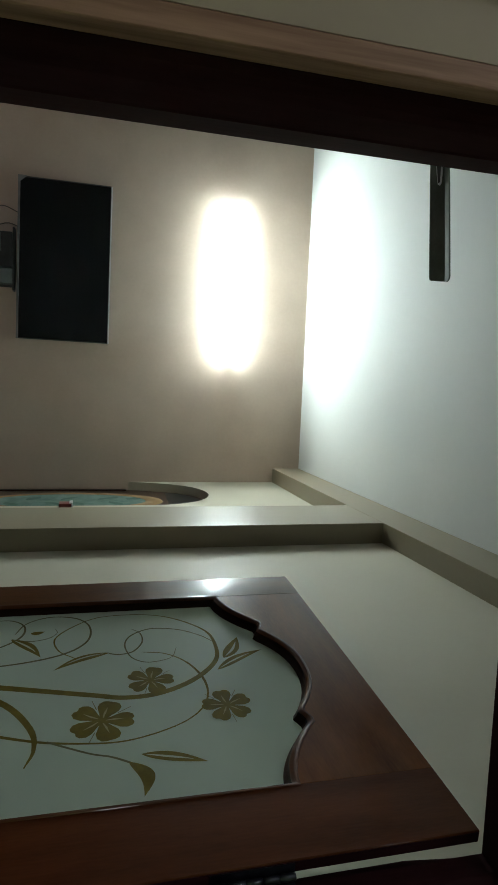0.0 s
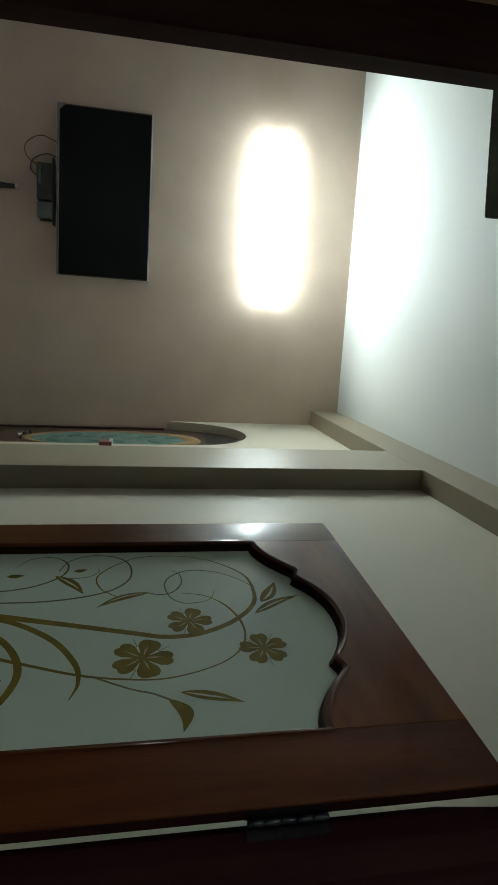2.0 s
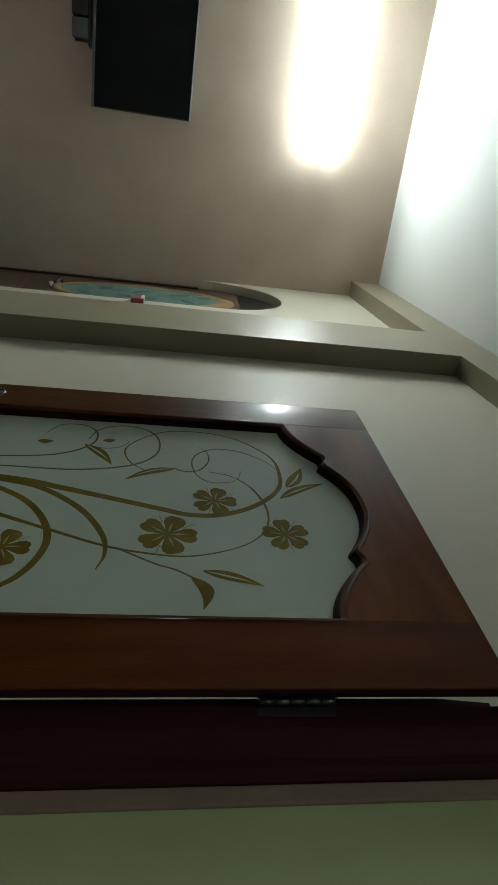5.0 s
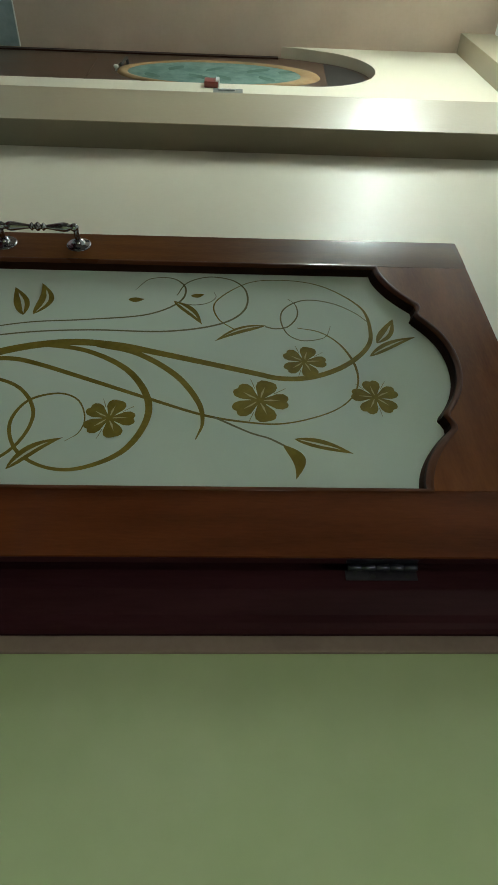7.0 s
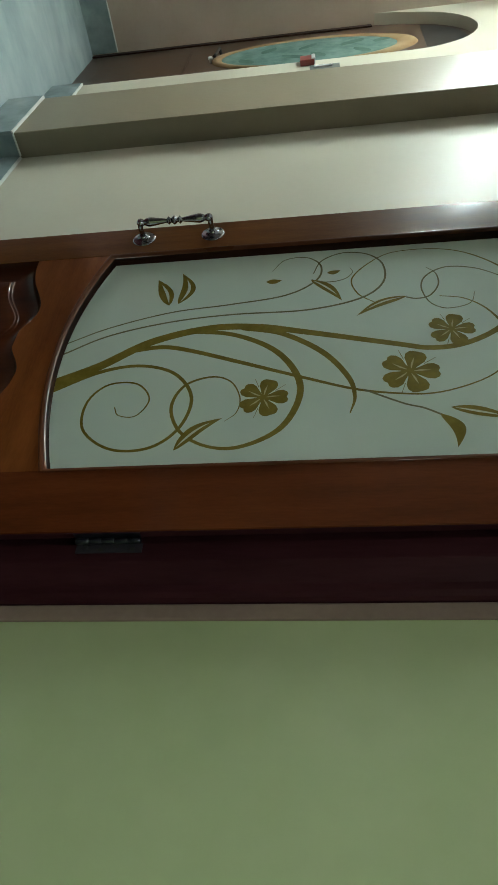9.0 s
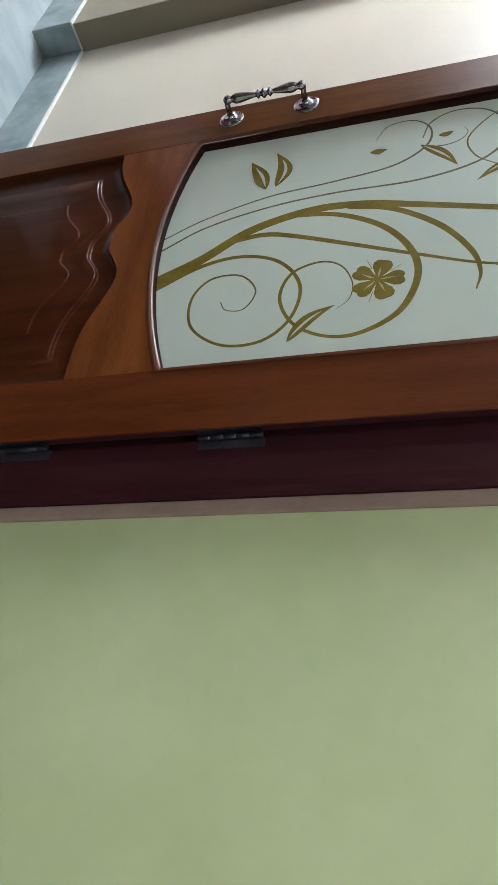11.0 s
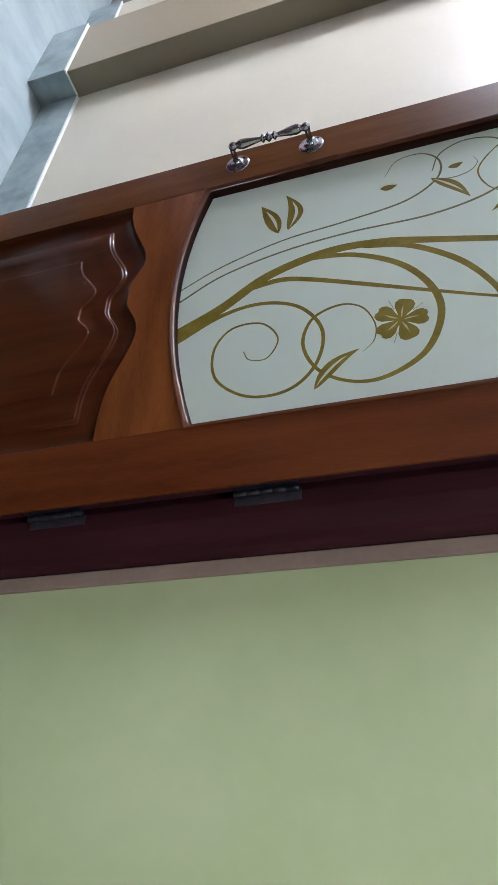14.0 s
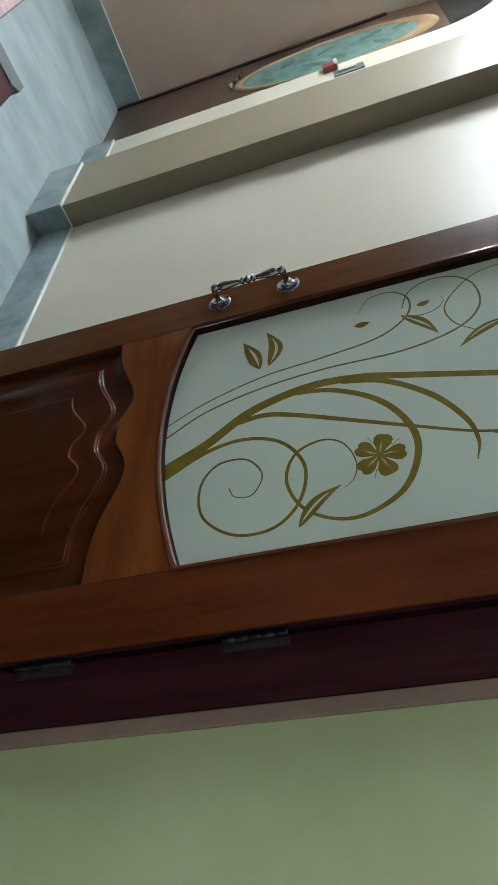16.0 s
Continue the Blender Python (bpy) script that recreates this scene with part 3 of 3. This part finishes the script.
# the pull handle
pull = part("pull_handle", lathe(smooth_line([(0.0035, 0.0), (0.0075, 0.004), (0.0085, 0.010), (0.006, 0.016), (0.0085, 0.022), (0.0095, 0.032), (0.0055, 0.058), (0.0045, 0.066), (0.0085, 0.071), (0.0045, 0.076), (0.0095, 0.083), (0.0045, 0.090), (0.0085, 0.095), (0.0045, 0.100), (0.0055, 0.108), (0.0095, 0.134), (0.0085, 0.144), (0.006, 0.150), (0.0085, 0.156), (0.0075, 0.162), (0.0035, 0.166)], 4), 18, pose(-0.040, 0.752, 1.060)), CHROME, door, "turned dark chrome pull handle", True)
for z in (1.066, 1.221):
    part("rose", lathe([(0.0255, 0.0), (0.0262, 0.0012), (0.0255, 0.0028), (0.0225, 0.0042), (0.017, 0.0050), (0.0125, 0.0070), (0.0095, 0.0105), (0.0085, 0.0140)], 18, pose(0.0015, 0.752, z, 0, -90, 0)), CHROME, pull, smooth=True)
    part("post", cable([(-0.008, 0.752, z), (-0.025, 0.7515, z - 0.001), (-0.040, 0.752, z)], 0.0055, 10), CHROME, pull, smooth=True)


def hinge(z):
    """A butt hinge: two plates, five knuckles, screws."""
    plate = part("hinge", block((0.003, -0.0016, z), (0.0152, -0.0001, z + 0.10)), STEEL, door, "dull steel butt hinge")
    for i in range(5):
        part("knuckle", lathe([(0.0040, 0), (0.0046, 0.0006), (0.0046, 0.0186), (0.0040, 0.0192)], 12, pose(0.0160, -0.0065, z + 0.002 + 0.0196 * i)), STEEL, plate, smooth=True)
    part("frame_plate", prism([(0.0257, -0.0046), (0.0282, -0.0047), (0.0267, -0.0206), (0.0242, -0.0205)], "z", z, z + 0.10), PLATE, plate)
    for i in range(4):
        at = Vector((0.0252 - 0.0005 * (i % 2), -0.0095 - 0.006 * (i % 2), z + 0.014 + 0.024 * i))
        part("screw", lathe([(0.0036, 0), (0.0034, 0.0004), (0.0016, 0.0006)], 10, Matrix.Translation(at) @ pose(0, 0, 0, 0, -90, 0)), PLASTIC, plate)


for z in (1.705, 1.075, 0.73, 0.18):
    hinge(z)

# ---- the arched door in the far recess ----
arched_door = structure(empty("door_2", (0.364, (ARCH_A + ARCH_B) / 2, FLOOR)), "closed brown door with a teal oval pane in an arch", "door")
ARCH_MID = (ARCH_A + ARCH_B) / 2
head = [(y - ARCH_MID, z - FLOOR) for y, z in arch_line(0.004)]
part("leaf", prism([(head[0][0], 0.005), *head, (head[-1][0], 0.005)], "x", -0.030, 0.02), BROWNDOOR, arched_door)
light = [(y * 0.93, 1.90 - FLOOR + (z - 1.90 + FLOOR) * 0.93) for y, z in head if z > 2.13 - FLOOR]
part("fanlight", prism(light, "x", -0.0325, -0.0302), SMOKE, arched_door, "dark smoked fanlight pane")
part("edge_strip", block((-0.040, TV_Y - ARCH_MID - 0.050, 0.005), (-0.0302, TV_Y - ARCH_MID - 0.005, 1.90), 0.002), DARKWOOD, arched_door, "dark brown edge strip")
part("lever", cable([(-0.030, 0.20, 0.925), (-0.060, 0.20, 0.92), (-0.066, 0.18, 0.918), (-0.066, 0.02, 0.905)], 0.010), PLASTIC, arched_door, "black lever handle", True)
part("kick_panel", block((-0.038, -0.30, 0.12), (-0.0302, 0.30, 0.72), 0.006), BROWNDOOR, arched_door)


def oval(ry, rz, y0, z0, n=40):
    return [(y0 + ry * math.cos(2 * math.pi * i / n), z0 + rz * math.sin(2 * math.pi * i / n)) for i in range(n)]


OZ = 1.475 - FLOOR
part("oval_ring", stepped(lambda f: oval(0.298 - 0.042 * f, 0.63 - 0.095 * f, 0.03, OZ - 0.03 * f), [(0, -0.030), (0.09, -0.040), (0.45, -0.044), (0.9, -0.040), (1.0, -0.034)], False), TAN, arched_door, "tan wooden oval ring", True)
oval_pane = part("oval_pane", prism(oval(0.257, 0.536, 0.03, OZ - 0.03), "x", -0.036, -0.031), TEAL, arched_door, "teal painted oval glass")
random.seed(4)
for k in range(4):
    for q in (-1, 1):
        z, long, wide = OZ - 0.36 + 0.22 * k + 0.07 * q + random.uniform(-0.03, 0.03), random.uniform(0.07, 0.15), random.uniform(0.03, 0.065)
        bm = bmesh.new()
        pts = [(0.03 + q * 0.03 + q * 0.13 * p, z + long * p + wide * math.sin(math.pi * p) * e) for p, e in [(0, 1), (0.25, 1), (0.5, 1), (0.75, 1), (1, 0), (0.75, -1), (0.5, -1), (0.25, -1)]]
        bm.faces.new([bm.verts.new((-0.0366, y, zz)) for y, zz in pts])
        part("leaf_print", bm, TEALDARK, oval_pane)
part("knob", lathe([(0.007, 0), (0.007, 0.012), (0.014, 0.018), (0.016, 0.026), (0.010, 0.034)], 14, pose(-0.030, 0.03, 0.84 - FLOOR, 0, -90, 0)), SILVER, arched_door, "small bright knob", True)

# a switch-like red latch box on the wall edge by the arch
latch = tagged(part("latch_box", block((FAR_X - 0.030, 3.31, 1.40), (FAR_X, 3.40, 1.475), 0.004), RED), "small red latch box fixed on the wall by the arch", "latch")
part("latch_cap", block((FAR_X - 0.036, 3.315, 1.462), (FAR_X - 0.002, 3.395, 1.482), 0.003), SILVER, latch, "pale worn end cap")
part("bolt_plate", block((FAR_X - 0.006, 3.20, 1.45), (FAR_X, 3.29, 1.61), 0.002), GREY, latch, "grey steel plate")
part("bolt", cable([(FAR_X - 0.010, 3.245, 1.475), (FAR_X - 0.010, 3.245, 1.52), (FAR_X - 0.010, 3.245, 1.57)], 0.0055), SILVER, latch, smooth=True)

# ---- television corner ----
tv = tagged(empty("television", (-1.385, TV_Y - 0.05, 1.38)), "large flat black television on the clay wall", "television")
tv.rotation_euler = (0, radians(0.4), radians(-0.3))
part("screen", block((-0.566, -0.052, -0.318), (0.572, -0.040, 0.318), 0.003), BLACK, tv, "dark switched-off screen")
part("back_cover", block((-0.50, -0.040, -0.27), (0.50, 0.0, 0.27), 0.012), PLASTIC, tv)
part("wall_mount", block((-0.20, 0.0, -0.15), (0.20, 0.05, 0.15), 0.004), PLASTIC, tv)
part("top_trim", block((-0.570, -0.055, 0.3185), (0.580, -0.030, 0.329), 0.002), SILVER, tv, "bright silver trim")
part("bottom_trim", block((-0.562, -0.055, -0.333), (0.580, -0.030, -0.3185), 0.002), PEWTER, tv, "dull silver trim")
for x in (-0.5735, 0.5725):
    part("side_trim", block((x, -0.054, -0.3183), (x + 0.007, -0.030, 0.3183), 0.001), PLASTIC, tv)
part("corner_cover", prism([(-0.577, -0.270), (-0.577, -0.333), (-0.520, -0.333)], "y", -0.058, -0.0525), PEWTER, tv, "cut dull silver corner")

box_shelf = tagged(empty("set_top_box", (-1.36, TV_Y, 0.97)), "two small dark boxes under the television", "set-top box")
part("bracket", block((-0.24, -0.09, 0.045), (0.21, 0.0, 0.058), 0.002), PLASTIC, box_shelf)
part("housing", block((-0.20, -0.11, -0.058), (0.045, -0.012, 0.044), 0.004), PLASTIC, box_shelf)
part("power_unit", block((0.058, -0.10, -0.058), (0.165, -0.012, 0.044), 0.004), GREY, box_shelf)
part("holder", block((-0.21, -0.012, -0.05), (0.18, 0.0, 0.05), 0.002), PLASTIC, box_shelf)
part("vent_strip", block((-0.19, -0.1125, -0.05), (-0.06, -0.1101, -0.03)), GREY, box_shelf)

loose = tagged(part("cable", cable([(-1.72, TV_Y - 0.012, 1.05), (-1.76, TV_Y - 0.012, 0.93), (-1.70, TV_Y - 0.012, 0.83), (-1.62, TV_Y - 0.012, 0.83), (-1.56, TV_Y - 0.02, 0.90), (-1.53, TV_Y - 0.04, 0.93)], 0.0035), CORD, smooth=True), "thin brown cable looping on the wall", "cable", "loose cables")
tagged(part("cable", cable([(-1.62, TV_Y - 0.012, 1.05), (-1.64, TV_Y - 0.012, 0.97), (-1.60, TV_Y - 0.012, 0.88), (-1.53, TV_Y - 0.012, 0.86), (-1.47, TV_Y - 0.03, 0.92)], 0.004), CORD, smooth=True), "dark cable looping down to the box", "cable", "loose cables")

conduit = tagged(part("cable_conduit", lathe([(0.022, 0), (0.022, 0.70), (0.019, 0.705), (0.016, 0.75), (0.016, 0.79)], 16, pose(-1.40, TV_Y - 0.024, FLOOR)), STEEL, smooth=True), "grey pipe rising along the wall from the floor", "conduit")
part("end_cap", lathe([(0.018, 0), (0.019, 0.004), (0.019, 0.016), (0.016, 0.018)], 16, pose(-1.40, TV_Y - 0.024, FLOOR + 0.79)), SILVER, conduit, "pale end cap", True)

def tube_light(m, glow, front, label):
    tube = tagged(empty("tube_light"), label, "lamp", "tube lights")
    part("batten", block((-0.46, -0.020, -0.010), (0.46, 0.0, 0.010), 0.003), WHITE, tube)
    part("glass_tube", lathe([(0.020, 0), (0.026, 0.006), (0.026, 1.184), (0.020, 1.19)], 20, pose(-0.595, -0.047, 0, 0, 90, 0)), glow, tube, "glowing white tube", True)
    part("diffuser", block((-0.59, -0.080, -0.022), (0.59, -0.076, 0.022), 0.001), front, tube, "glowing diffuser strip")
    for x in (-0.606, 0.5955):
        part("socket", block((x, -0.056, -0.007), (x + 0.0105, 0.0, 0.007), 0.002), WHITE, tube)
    tube.matrix_basis = m
    return tube


tube_light(pose(-1.325, TV_Y, 2.645), GLOW, FRONT_GLOW, "lit white tube light on the wall over the television")
# Unseen soft fill, added to brighten the lobby wall and the door.
lobby_fill = tagged(empty("lobby_fill", (-1.84, -1.45, 3.0)), "broad unseen fill light, added under the lobby ceiling", "lamp")
rim = stepped(lambda d: [(0.48 - d, 0.43 - d), (-0.48 + d, 0.43 - d), (-0.48 + d, -0.43 + d), (0.48 - d, -0.43 + d)], [(0.0, 0.0), (0.0, -0.03), (0.03, -0.03), (0.03, -0.012)], False)
rim.transform(pose(0, 0, 0, 0, -90, 0))
part("panel_frame", rim, WHITE, lobby_fill)
part("diffuser", block((-0.4, -0.45, -0.018), (0.4, 0.45, -0.012)), LOBBY_GLOW, lobby_fill, "glowing white diffuser")

# ---- ceiling fan ----
fan = tagged(empty("ceiling_fan", (-1.66, 1.87, CEIL), -7), "grey ceiling fan at rest under the ceiling", "ceiling fan")
part("canopy", lathe([(0.02, -0.08), (0.06, -0.06), (0.07, 0.0)], 20), BLADE, fan, smooth=True)
part("downrod", lathe([(0.012, -0.25), (0.012, -0.05)], 12), BLADE, fan, smooth=True)
part("motor", lathe([(0.03, -0.37), (0.09, -0.36), (0.115, -0.33), (0.115, -0.28), (0.08, -0.25), (0.02, -0.24)], 24), BLADE, fan, smooth=True)


def pressed_blade():
    """One pressed sheet: a flat back, a rib, and a long edge bent down and rolled."""
    section = [(-1.0, -0.0075), (-0.97, -0.0095), (-0.90, -0.0085), (-0.50, -0.0020), (-0.42, 0.0), (0.30, 0.0), (0.93, 0.0020), (1.0, -0.0010)]
    stations = [(0.100, 0.050), (0.115, 0.062), (0.21, 0.065), (0.42, 0.067), (0.634, 0.069), (0.644, 0.067), (0.651, 0.061), (0.654, 0.052)]
    bm = bmesh.new()
    rings = []
    for x, w in stations:
        under = [bm.verts.new((x - 0.016 * f, w * f, h - 0.0015)) for f, h in section]
        over = [bm.verts.new((x - 0.016 * f, w * f, h + 0.0015)) for f, h in section]
        rings.append(under + over[::-1])
    for a, b in zip(rings, rings[1:]):
        for i in range(len(a)):
            j = (i + 1) % len(a)
            bm.faces.new((a[i], a[j], b[j], b[i]))
    bm.faces.new(rings[0])
    bm.faces.new(rings[-1][::-1])
    bmesh.ops.recalc_face_normals(bm, faces=bm.faces[:])
    return bm


for k in range(3):
    turn = pose(0, 0, -0.305, 0, 0, 120 * k) @ pose(0, -0.008, 0, -9, 0, 0)
    bm = pressed_blade()
    bm.transform(turn)
    blade = part("blade", bm, BLADE, fan)
    bm = prism([(0.08, -0.022), (0.19, -0.016), (0.236, -0.010), (0.244, 0.0), (0.236, 0.010), (0.19, 0.016), (0.08, 0.022)], "z", -0.008, -0.0016, 0.002)
    bm.transform(turn)
    part("blade_iron", bm, SILVER, blade, "bright steel tongue")
    bm = prism([(0.08, -0.016), (0.19, -0.010), (0.230, -0.006), (0.236, 0.0), (0.230, 0.006), (0.19, 0.010), (0.08, 0.016)], "z", -0.0095, -0.0081, 0.0005)
    bm.transform(turn)
    part("iron_face", bm, PLASTIC, blade, "dark hollow of the tongue")

# ---- low table and rug, both widened out of view to cut floor bounce ----
table = tagged(empty("low_table", (-0.86, 1.36, FLOOR)), "low table with a maroon top and grey edge board", "table")
TH = 0.45 - FLOOR
part("tabletop", block((-1.34, -1.05, TH - 0.035), (0.445, 0.37, TH - 0.004), 0.006), MAROON, table)
part("edge_board", prism([(-1.34, 0.371), (0.425, 0.371), (0.455, 0.40), (0.455, 0.45), (-1.34, 0.45)], "z", TH - 0.05, TH, 0.003), GREY, table, "grey edge board")
for x in (-1.30, 0.38):
    for y in (-1.00, 0.38):
        part("leg", block((x, y, 0.0), (x + 0.05, y + 0.05, TH - 0.035), 0.004), MAROON, table)

rug = tagged(part("rug", block((-4.2, 2.25, FLOOR), (-0.485, 3.82, FLOOR + 0.008), 0.003), ROSE), "pink woven rug on the marble floor", "rug")
part("hem", block((-0.496, 2.26, FLOOR + 0.0081), (-0.488, 3.81, FLOOR + 0.0105)), GREY, rug, "grey stitched hem")
